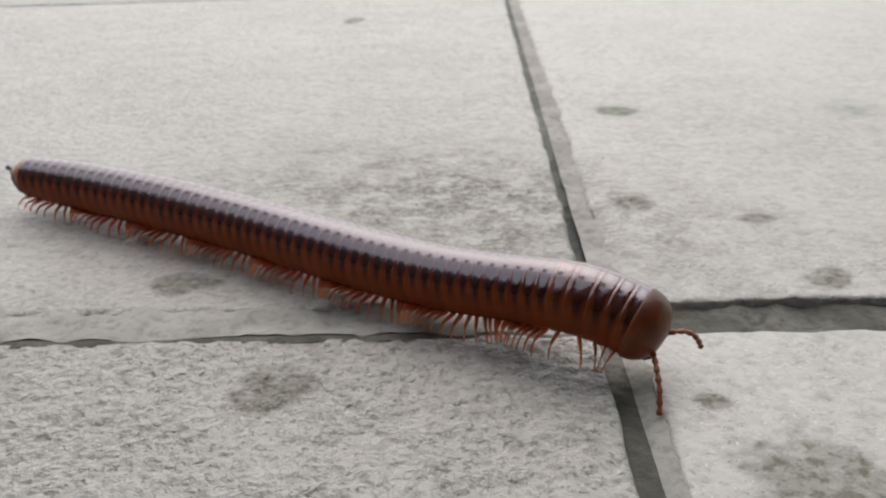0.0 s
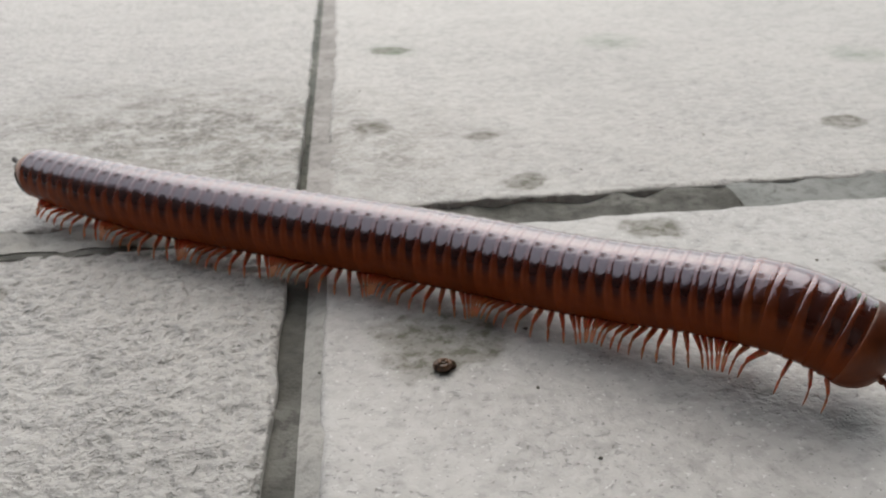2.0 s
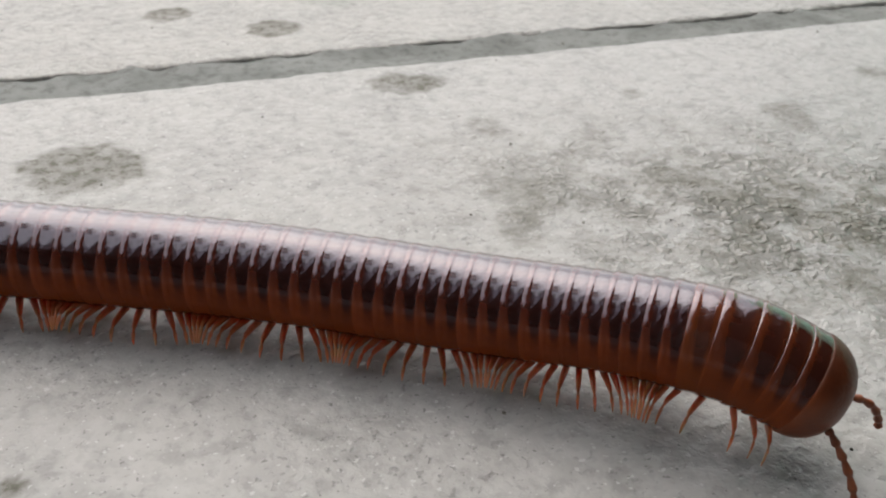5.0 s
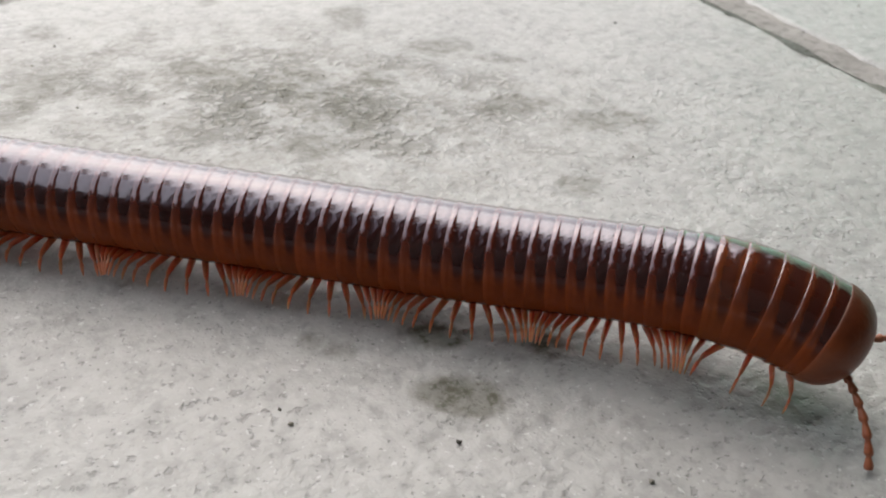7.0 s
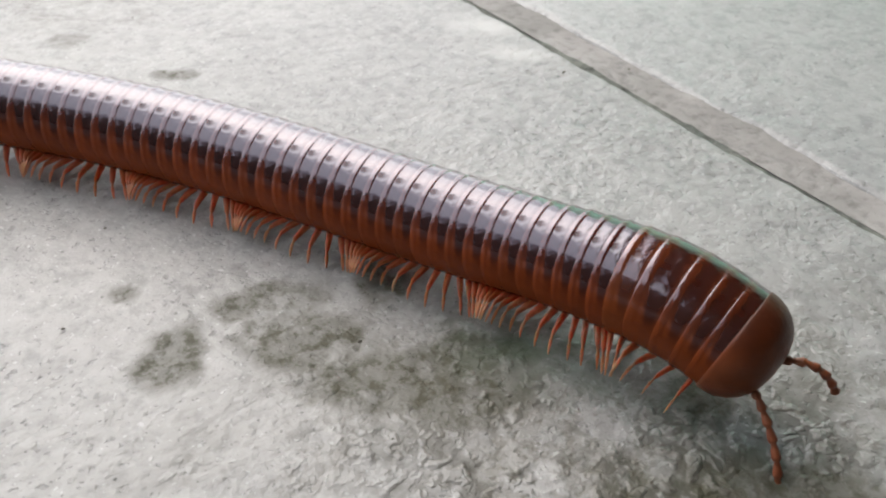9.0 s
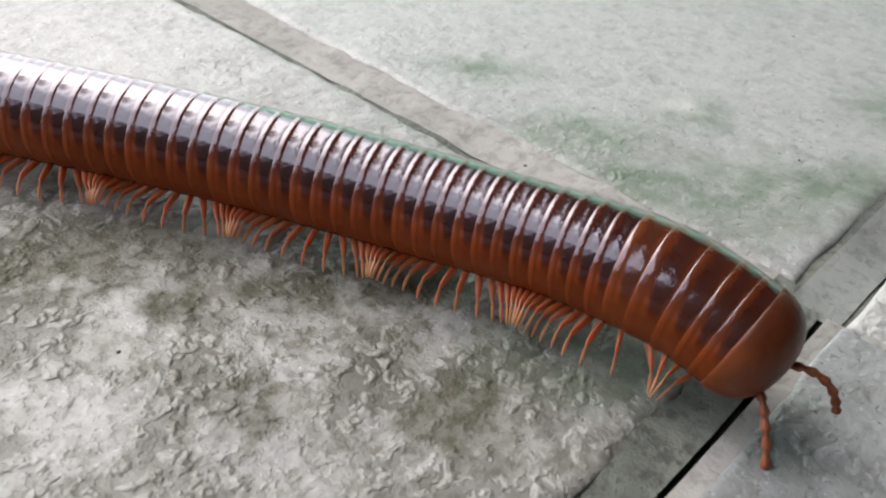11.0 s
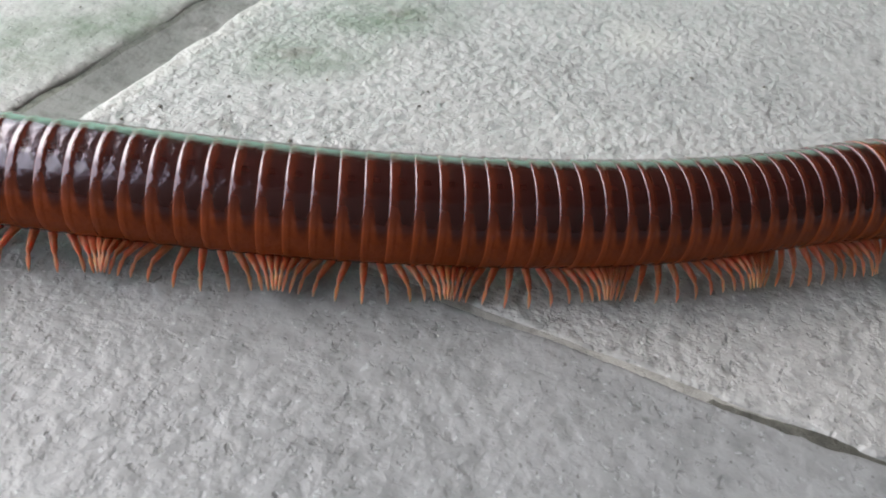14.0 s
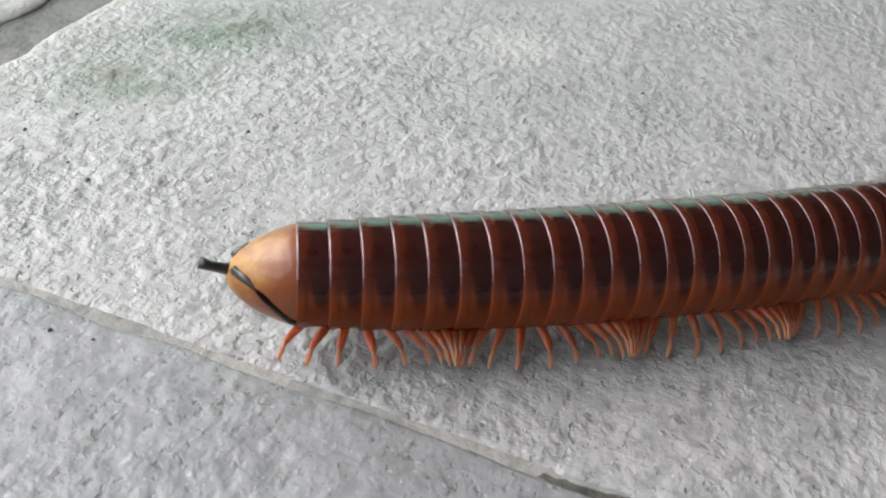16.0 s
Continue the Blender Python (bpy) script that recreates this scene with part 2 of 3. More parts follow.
legs_bsdf = LEGM.node_tree.nodes["Principled BSDF"]
legs_bsdf.inputs["Subsurface Weight"].default_value = 0.7
legs_bsdf.inputs["Subsurface Scale"].default_value = 0.0025
ANTM = material("antenna_chitin", band((0.24, 0.064, 0.026), (0.32, 0.10, 0.045), 0.45, 0.1))


def tail_skin(tree, bsdf):
    """Yellow on top, rust below."""
    n = Net(tree)
    p = n.local()
    xyz = n.add("SeparateXYZ")
    n.link(p, xyz.inputs[0])
    lean = n.calc("SUBTRACT", n.calc("MULTIPLY", xyz.outputs["Z"], 0.6), xyz.outputs["X"])
    high = n.ramp(n.calc("ADD", lean, n.calc("MULTIPLY", n.calc("SUBTRACT", n.noise(p, 420, 3), 0.5), 0.004)), R * 0.48, R * 0.98)
    rust = n.mix(n.noise(p, 700, 4), (0.17, 0.040, 0.009), (0.26, 0.070, 0.012))
    yellow = n.mix(n.ramp(n.noise(p, 520, 4), 0.40, 0.60), (0.27, 0.100, 0.014), (0.40, 0.190, 0.030))
    n.link(n.mix(high, rust, yellow), bsdf.inputs["Base Color"])
    bsdf.inputs["Roughness"].default_value = 0.42
    bsdf.inputs["Coat Weight"].default_value = 0.3
    n.link(n.bump(n.noise(p, 900, 3), 0.3, 0.0004), bsdf.inputs["Normal"])


TAILM = material("tail_chitin", tail_skin)
BLACKM = material("black_chitin", band((0.012, 0.009, 0.008), (0.03, 0.022, 0.018), 0.35, 0.3))


def mesh_object(name, verts, faces, mat, parent=None, smooth=True):
    me = bpy.data.meshes.new(name)
    me.from_pydata(verts, [], faces)
    if smooth:
        me.polygons.foreach_set("use_smooth", [True] * len(me.polygons))
    me.materials.append(mat)
    ob = new(name, me)
    if parent is not None:
        ob.parent = parent
    return ob


def tube(points, radii, sides=7):
    """A bent tapering tube through the points, closed at both ends."""
    verts, faces = [], []
    pts = [Vector(p) for p in points]
    for n, p in enumerate(pts):
        d = (pts[min(n + 1, len(pts) - 1)] - pts[max(n - 1, 0)]).normalized()
        a = d.orthogonal().normalized()
        b = d.cross(a)
        for k in range(sides):
            w = 2 * math.pi * k / sides
            verts.append(p + radii[n] * (math.cos(w) * a + math.sin(w) * b))
    for n in range(len(pts) - 1):
        for k in range(sides):
            a, b = n * sides + k, n * sides + (k + 1) % sides
            faces.append((a, b, b + sides, a + sides))
    faces.append(tuple(range(sides))[::-1])
    faces.append(tuple(len(verts) - sides + k for k in range(sides)))
    return [tuple(v) for v in verts], faces


# ---- pavement ----


def lattice(ix, iy, seed):
    h = (ix.astype(np.int64) * 374761393 + iy.astype(np.int64) * 668265263 + seed * 974711) & 0x7FFFFFFF
    h = ((h ^ (h >> 13)) * 1274126177) & 0x7FFFFFFF
    return ((h ^ (h >> 16)) & 0xFFFF) / 65535.0


def value_noise(x, y, size, seed):
    """Smooth noise from 0 to 1 with features of that size."""
    x, y = x / size, y / size
    ix, iy = np.floor(x), np.floor(y)
    fx, fy = x - ix, y - iy
    fx, fy = fx * fx * (3 - 2 * fx), fy * fy * (3 - 2 * fy)
    a, b = lattice(ix, iy, seed), lattice(ix + 1, iy, seed)
    c, d = lattice(ix, iy + 1, seed), lattice(ix + 1, iy + 1, seed)
    return (a * (1 - fx) + b * fx) * (1 - fy) + (c * (1 - fx) + d * fx) * fy


# Blotches, in 6.9 mm steps: x, y, half length, half width
BLOTCH_WEST = [(2.4, -5.4, 1.2, 1.2), (-8.1, -2.2, 0.9, 0.9), (1.2, -2.9, 0.4, 0.35), (5.7, 2.6, 0.6, 0.6), (-11.5, 3.0, 1.0, 0.6),
               (2.6, 18.3, 0.9, 0.6), (1.6, 7.9, 0.6, 0.7), (5.0, 6.6, 0.5, 0.35), (13.9, -4.2, 1.35, 1.1), (8.2, -1.0, 0.9, 0.55),
               (22.3, -1.4, 1.0, 0.7), (16.6, 5.8, 0.7, 0.7), (19.5, 3.8, 0.8, 0.7), (12.7, -13.5, 0.2, 0.2), (9.7, -12.5, 0.2, 0.2), (-10.7, 40, 0.6, 1.2)]
BLOTCH_MID = [(23.2, -8.1, 1.1, 0.8), (26.4, -8.0, 1.1, 0.5), (27.2, -9.0, 0.7, 0.9), (28.7, -10.0, 0.9, 0.9), (26.8, -11.0, 0.6, 0.6),
              (30.5, -10.2, 0.4, 0.5), (29.4, -11.8, 0.7, 0.9), (28.0, -12.8, 0.6, 0.8), (32.9, -8.7, 0.9, 0.55), (31.4, -6.0, 0.6, 0.8),
              (28.0, -3.6, 0.3, 0.3), (23.3, -4.5, 0.45, 0.45), (35.9, -4.1, 0.5, 0.5), (22.2, -9.2, 0.5, 0.8), (33.2, -12.7, 1.1, 0.5),
              (34.2, -10.1, 0.65, 0.35), (34.9, -14.3, 1.2, 0.65), (32.5, -16.5, 0.45, 0.45), (25.7, -19.0, 0.22, 0.22), (26.1, -19.4, 0.25, 0.25)]
BLOTCH_NEAR = [(27.4, -21.1, 0.68, 0.42), (27.7, -19.7, 0.6, 0.35), (29.2, -20.5, 0.35, 0.35), (32.6, -28.0, 0.8, 0.4), (34.2, -28.6, 0.5, 0.6),
               (30.5, -26.7, 0.25, 0.2), (34.1, -19.6, 0.5, 0.3), (32.4, -29.2, 1.0, 0.6), (34.3, -30.8, 1.1, 0.5), (31.9, -27.9, 0.4, 0.35),
               (30.6, -28.5, 0.5, 0.8), (33.5, -30.9, 1.4, 0.8), (36.8, -33.2, 0.5, 0.5), (35.8, -35.2, 2.0, 1.0), (35.7, -39.3, 0.45, 0.65),
               (37.7, -41.1, 0.75, 0.75), (38.2, -38.2, 1.6, 0.6), (36.3, -36.9, 0.5, 0.5), (55.8, -46.7, 0.5, 0.6)]
BLOTCH_EAST = [(51.9, -47.0, 0.5, 0.35), (48.9, -45.8, 0.5, 0.3), (45.7, -46.1, 0.22, 0.24)]
MOSS = [(2.6, 18.3, 0.9, 0.6), (12.2, 17.8, 1.0, 0.9), (21.2, 13.6, 1.0, 0.9), (22.3, 7.0, 1.1, 1.2), (32.0, -23.0, 0.6, 0.4),
        (36.0, -31.7, 1.6, 0.7), (40.2, -42.2, 1.7, 0.6), (44.9, -38.0, 1.5, 0.9), (52.1, -42.0, 1.2, 0.9), (45.6, -41.0, 1.6, 1.0),
        (47.9, -38.8, 0.8, 0.6), (45.2, -37.7, 1.3, 0.7), (46.0, -34.6, 1.0, 0.5), (44.9, -39.9, 2.0, 1.0), (47.5, -41.9, 2.6, 0.8),
        (51.3, -46.4, 1.7, 0.9), (49.0, -46.0, 1.5, 0.8), (55.8, -46.7, 0.9, 1.2)]
PALE = [(48.1, -38.4, 0.42, 0.4), (54.2, -52.0, 0.75, 0.7), (42.2, -20.6, 1.0, 0.5), (41.9, -22.5, 0.7, 0.4)]
ROUGH = [(37.5, -39.0, 5.0, 4.0), (34.5, -35.0, 4.0, 3.5), (28.0, -10.5, 5.0, 3.0), (-4.0, 8.0, 6.0, 4.0)]


def blotches(x, y, spots, turn, edge=0.6):
    """How strongly each place is covered, 0 to 1, with uneven outlines."""
    out = np.zeros_like(x)
    c, s = math.cos(radians(turn)), math.sin(radians(turn))
    wob = value_noise(x, y, 0.55, 11) - 0.5 + 0.7 * (value_noise(x, y, 0.22, 12) - 0.5)
    for px, py, a, b in spots:
        dx, dy = x - px, y - py
        near = (np.abs(dx) < 3 * (a + b)) & (np.abs(dy) < 3 * (a + b))
        if not near.any():
            continue
        d = np.hypot((c * dx + s * dy) / a, (-s * dx + c * dy) / b) + wob * 0.42
        out = np.maximum(out, np.clip((1 + edge - d) / (2 * edge), 0, 1))
    return out


def crusts(x, y):
    """Flat-topped crusts about 2 mm across with crevices between them, 0 to 1."""
    u, v = 0.8 * x + 0.6 * y, -0.6 * x + 0.8 * y
    h = value_noise(u, v, 0.24, 51) + 0.55 * value_noise(v + 0.3 * u, u - 0.3 * v, 0.15, 52) + 0.25 * (value_noise(x, y, 0.8, 53) - 0.5)
    h = np.clip((h - 0.56) / 0.34, 0, 1)
    return h * h * (3 - 2 * h)


def paver_mesh(x0, x1, y0, y1, step, seed, tone=1.0, relief=1.0, tight=1.0, cool=0.0, crust=0.0, pale_lip=False):
    """A slab with rounded, chipped edges, a gently uneven top and masks for its blotches; all in 6.9 mm steps."""
    nx, ny = max(4, round((x1 - x0) / step)), max(4, round((y1 - y0) / step))
    ease = lambda n: np.concatenate([[0.0, 0.0006, 0.0016, 0.003], np.linspace(0.005, 0.995, n), [0.997, 0.9984, 0.9994, 1.0]])
    gx, gy = x0 + ease(nx) * (x1 - x0), y0 + ease(ny) * (y1 - y0)
    X, Y = np.meshgrid(gx, gy)
    edge = np.minimum(np.minimum(X - x0, x1 - X), np.minimum(Y - y0, y1 - Y))
    chip = tight * 0.10 + tight * 0.22 * value_noise(X, Y, 1.4, seed) ** 2 + 0.10 * value_noise(X, Y, 0.45, seed + 1)
    drop = np.clip(1 - edge / chip, 0, 1) ** 2
    Z = -drop * (0.05 + 0.10 * value_noise(X, Y, 0.6, seed + 2))
    Z += 0.030 * (value_noise(X, Y, 5.0, 5) - 0.5) + 0.028 * (value_noise(X, Y, 0.9, 6) - 0.5) + 0.016 * (value_noise(X, Y, 0.42, 7) - 0.5)
    stain = np.maximum(np.maximum(0.9 * blotches(X, Y, BLOTCH_WEST, -10, 0.14), 0.58 * blotches(X, Y, BLOTCH_MID, -17, 0.25)),
                       np.maximum(1.0 * blotches(X, Y, BLOTCH_NEAR, -32, 0.20), 0.62 * blotches(X, Y, BLOTCH_EAST, -50, 0.35)))
    worn = blotches(X, Y, ROUGH, -30, 0.9)
    if crust > 0:
        Z += (crust + 0.012 * np.maximum(worn, 0.8 * stain)) * (crusts(X, Y) - 0.6)
    rim = (edge <= 0)
    jx = 0.10 * (value_noise(X, Y, 0.9, seed + 3) - 0.5) * (edge < 0.3)
    X2, Y2 = X + jx, Y + 0.10 * (value_noise(Y, X, 0.9, seed + 4) - 0.5) * (edge < 0.3)
    Z = np.where(rim, Z - 0.9, Z)
    h, w = X.shape
    co = np.stack([X2 * U, Y2 * U, Z * U], -1).reshape(-1, 3)
    k = np.arange(h * w).reshape(h, w)
    quads = np.stack([k[:-1, :-1], k[:-1, 1:], k[1:, 1:], k[1:, :-1]], -1).reshape(-1, 4)
    me = bpy.data.meshes.new("paver")
    me.vertices.add(h * w)
    me.vertices.foreach_set("co", co.ravel())
    me.loops.add(quads.size)
    me.loops.foreach_set("vertex_index", quads.ravel())
    me.polygons.add(len(quads))
    me.polygons.foreach_set("loop_start", np.arange(len(quads)) * 4)
    me.polygons.foreach_set("use_smooth", np.ones(len(quads), bool))
    me.update(calc_edges=True)
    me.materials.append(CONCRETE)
    pale = blotches(X, Y, PALE, -40)
    if pale_lip:
        pale = np.maximum(pale, 0.8 * np.clip((Y - (y1 - 0.42)) / 0.1, 0, 1))
    # tone rises towards +y: the brighter far ground is put into the colour
    masks = {"stain": stain, "moss": blotches(X, Y, MOSS, -42, 0.8), "pale": pale, "rough": worn,
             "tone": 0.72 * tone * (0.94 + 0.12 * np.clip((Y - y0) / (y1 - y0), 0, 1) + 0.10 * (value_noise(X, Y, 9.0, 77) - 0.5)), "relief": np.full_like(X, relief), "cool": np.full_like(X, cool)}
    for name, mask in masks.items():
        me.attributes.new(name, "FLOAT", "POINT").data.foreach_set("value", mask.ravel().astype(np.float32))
    return me


ground = mesh_object("ground", [(-60, -60, -0.0062), (60, -60, -0.0062), (60, 60, -0.0062), (-60, 60, -0.0062)], [(0, 1, 2, 3)], SOIL)
tagged(ground, "dark damp soil bedding under the paving slabs", "ground", kind="structure")
pavement = tagged(new("pavement"), "weathered grey square concrete paving slabs with open joints", "pavement", kind="structure")

PITCH = 43.45
columns = {-1: (-42.9, -0.75), 0: (0.1, 42.8), 1: (44.0, 86.2)}
lines = {-2: (-86.6, -43.9), -1: (-42.9, 0.0), 0: (1.45, 49.6)}


def span(table, i):
    if i in table:
        return table[i]
    far = 6.0 if table is lines and i > 0 else 0.0
    return (i * PITCH + 0.5 + far, (i + 1) * PITCH - 0.4 + far)


# how light and how coarse each slab is, some tones also following the light
TONES = {(-1, -1): (0.93, 1.3), (0, -1): (0.99, 0.42), (1, -1): (1.06, 0.35), (-1, 0): (1.02, 0.8), (0, 0): (1.05, 0.6), (1, 0): (1.05, 0.6), (0, -2): (0.79, 0.42), (1, -2): (1.10, 0.78)}
CRUSTS = {(-1, -1): 0.050, (0, -1): 0.012, (-1, 0): 0.024, (0, 0): 0.016, (0, -2): 0.013, (1, -2): 0.012, (1, -1): 0.006}

for i in range(-3, 4):
    for j in range(-4, 4):
        (x0, x1), (y0, y1) = span(columns, i), span(lines, j)
        if j <= -2 and i == 0:
            x1 = 43.46
        if j <= -2 and i == 1:
            x0 = 43.54
        near = i in columns and j in lines
        tone, relief = TONES.get((i, j), (1.0, 0.7))
        crust = CRUSTS.get((i, j), 0.0)
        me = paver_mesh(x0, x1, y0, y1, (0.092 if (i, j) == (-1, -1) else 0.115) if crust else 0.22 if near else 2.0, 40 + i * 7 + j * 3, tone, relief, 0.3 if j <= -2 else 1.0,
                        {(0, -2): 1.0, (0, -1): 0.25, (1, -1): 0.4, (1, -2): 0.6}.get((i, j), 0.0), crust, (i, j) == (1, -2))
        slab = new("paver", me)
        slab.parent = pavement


def joint(x0, x1, y0, y1, z, mat, label, rise=1.0):
    """An uneven strip of filling in a joint."""
    nx, ny = max(3, round((x1 - x0) / 0.25)), max(3, round((y1 - y0) / 0.25))
    X, Y = np.meshgrid(np.linspace(x0, x1, nx), np.linspace(y0, y1, ny))
    Z = (z if isinstance(z, float) else z(X, Y)) + rise * 0.14 * (value_noise(X, Y, 0.8, 31) - 0.5) + rise * 0.08 * (value_noise(X, Y, 0.35, 32) - 0.5)
    k = np.arange(nx * ny).reshape(ny, nx)
    quads = np.stack([k[:-1, :-1], k[:-1, 1:], k[1:, 1:], k[1:, :-1]], -1).reshape(-1, 4)
    ob = mesh_object("joint_filling", (np.stack([X, Y, Z], -1).reshape(-1, 3) * U).tolist(), quads.tolist(), mat)
    return tagged(ob, label, "joint", kind="structure")


joint(-1.1, -0.28, -44, 0.2, -0.24, JOINT_DARK, "dark gritty filling in a deep paving joint")
joint(-0.28, 0.3, -44, 0.2, lambda x, y: np.interp(x, [-0.28, 0.1], [-0.22, -0.06]), JOINT_GREY, "grey gritty filling in a paving joint")
joint(-1.1, -0.42, 0.2, 50, lambda x, y: np.interp(y, [0, 9, 14, 46], [-0.6, -0.4, -0.10, -0.08]), JOINT_MID, "dark crack along a paving joint")
joint(-0.50, 0.3, 0.2, 50, -0.05, JOINT_LIGHT, "pale mortar filling in a shallow paving joint")
joint(-44, -1.1, 0.12, 1.7, -0.04, JOINT_GREY, "pale gritty filling in a shallow paving joint", 1.5)
joint(-44, -1.1, -0.2, 0.12, -0.05, JOINT_DARK, "dark crack along a paving joint")
joint(0.3, 11.0, -0.2, 1.7, lambda x, y: np.interp(x, [0, 6, 11], [-0.30, -0.20, -0.10]), JOINT_DARK, "dark grey gritty filling in a paving joint", 1.6)
joint(11.0, 42.5, -0.2, 1.7, -0.07, JOINT_SLATE, "grey gritty filling in a shallow paving joint")
joint(42.92, 44.3, -42.6, 50, -0.05, JOINT_LIGHT, "pale mortar filling in a shallow paving joint", 0.5)
joint(42.5, 42.92, -42.6, 50, -0.05, JOINT_MID, "dark crack along a paving joint")
joint(0.3, 43.5, -43.56, -42.6, -0.05, JOINT_MID, "grey-green gritty filling in a paving joint", 0.6)
joint(0.3, 43.5, -43.65, -43.56, -0.26, JOINT_DARK, "dark crack along a paving joint")
joint(0.3, 43.5, -44.1, -43.65, -0.06, JOINT_LIGHT, "pale mortar filling in a shallow paving joint", 0.4)
joint(43.5, 90, -43.85, -43.0, lambda x, y: np.interp(y, [-43.85, -43.3, -43.0], [-0.20, -0.15, -0.085]), JOINT_SLATE, "grey gritty filling in a paving joint", 0.6)
joint(43.5, 90, -43.0, -42.6, lambda x, y: np.interp(y, [-43.0, -42.9, -42.6], [-0.085, -0.07, -0.06]), JOINT_MID, "grey-green gritty filling in a paving joint", 0.6)
joint(43.5, 90, -44.1, -43.85, -0.26, JOINT_DARK, "dark crack along a paving joint")
joint(43.1, 43.9, -88, -44.2, lambda x, y: np.interp(y, [-88, -57, -54, -44], [-0.12, -0.08, -0.035, -0.03]), JOINT_GREY, "thin dirty mortar line between two close paving slabs", 0.12)
joint(43.05, 43.95, -70, -52.0, lambda x, y: 0.045 - 0.55 * np.abs(x - 43.5 - 0.25 * (value_noise(x * 0, y, 1.6, 91) - 0.5)) - 0.035 * np.clip(y + 57.0, 0, 5), JOINT_DARK, "dark dirt gathered along a paving joint", 0.55)

# ---- dark unseen cover and walls added for light and reflections, open to the north-west ----
# near-black so that the added walls bounce hardly any light
BLOCKER = material("near_black_blocker", mortar((0.065, 0.06, 0.055), (0.045, 0.042, 0.04)))


def green_sheet(tree, bsdf):
    """Thin pale green sheeting that lets daylight through, added unseen for the green reflections."""
    n = Net(tree)
    tone = n.mix(n.noise(n.position(), 3, 3), (0.66, 0.95, 0.82), (0.74, 0.97, 0.87))
    thin = n.add("BsdfTranslucent")
    both = tree.nodes.new("ShaderNodeMixShader")
    both.inputs[0].default_value = 0.9
    n.link(tone, bsdf.inputs["Base Color"])
    n.link(tone, thin.inputs["Color"])
    n.link(bsdf.outputs[0], both.inputs[1])
    n.link(thin.outputs[0], both.inputs[2])
    n.link(both.outputs[0], tree.nodes["Material Output"].inputs["Surface"])


GREEN_BACKDROP = material("green_reflection_backdrop", green_sheet)


def slab_between(name, a, b, mat, label):
    (x0, y0, z0), (x1, y1, z1) = a, b
    v = [(x, y, z) for x in (x0, x1) for y in (y0, y1) for z in (z0, z1)]
    f = [(0, 1, 3, 2), (4, 6, 7, 5), (0, 4, 5, 1), (2, 3, 7, 6), (0, 2, 6, 4), (1, 5, 7, 3)]
    return tagged(mesh_object(name, v, f, mat, smooth=False), label, name.split("_")[0], kind="structure")


slab_between("wall_south", (-2.6, -3.75, -0.05), (2.9, -3.6, 2.6), BLOCKER, "unseen near-black wall added to hold back light")
slab_between("wall_west", (-2.75, -3.75, -0.05), (-2.6, 0.3, 2.3), BLOCKER, "unseen near-black wall added to hold back light")
slab_between("parapet_west", (-2.75, 0.3, -0.05), (-2.6, 1.6, 1.15), BLOCKER, "unseen near-black low wall added to hold back light")


def beneath(name, s0, s1, d0, d1, z0, z1, mat, label):
    """A block laid out along the added cover's edge: s runs north-east along it, d away from the daylight."""
    ob = slab_between(name, (s0, -d1, z0), (s1, -d0, z1), mat, label)
    ob.matrix_world = pose(0.047, -0.088, 0, 0, 0, 28)
    return ob


# unseen cover, its height set from the reflections on the body
COVER_Z = 0.80
beneath("wall_end", 1.29, 1.35, 0.0, 1.196, COVER_Z - 0.146, COVER_Z - 0.004, BLOCKER, "unseen near-black strip under the added cover")
beneath("ceiling", -1.66, 2.0, 0.0, 1.26, COVER_Z, COVER_Z + 0.06, BLOCKER, "unseen dark cover overhead, set from the body's reflections")
beneath("wall_back", -1.66, 2.0, 1.20, 1.26, -0.05, COVER_Z - 0.004, BLOCKER, "unseen near-black wall added under the cover")
beneath("wall_end", -1.66, -1.60, 0.0, 1.196, -0.05, COVER_Z - 0.004, BLOCKER, "unseen near-black wall added under the cover")
beneath("screen_end", 1.30, 1.304, -0.20, 1.196, -0.02, COVER_Z - 0.15, GREEN_BACKDROP, "unseen pale green sheet added for the green reflections")

# casts the shade on the near side; an added wall, never in view
shade_wall = slab_between("wall_low", (0.0, -0.10, -0.05), (0.62, 0.0, 0.36), BLOCKER, "unseen near-black low wall added to shade the near paving")
shade_wall.matrix_world = pose(0.02, -0.30, 0, 0, 0, -62)

# ---- small things on the slabs ----
PELLET = material("dark_brown_shell", band((0.05, 0.025, 0.012), (0.16, 0.075, 0.03), 0.45, 0.3))
coil, thick = [], []
for k in range(46):
    a = k * 0.36
    r = 0.24 * (1 - k / 52)
    coil.append((math.cos(a) * r * U, math.sin(a) * r * U, (0.10 + 0.0042 * k) * U))
    thick.append((0.125 * (1 - k / 56)) * U)
pv, pf = tube(coil, thick, 8)
shell = mesh_object("snail_shell", pv, pf, PELLET)
shell.location = (2.42 * U, -6.45 * U, 0)
shell.scale = (0.7, 0.62, 0.8)
tagged(shell, "tiny dark brown coiled snail shell lying on a paving slab", "snail shell")

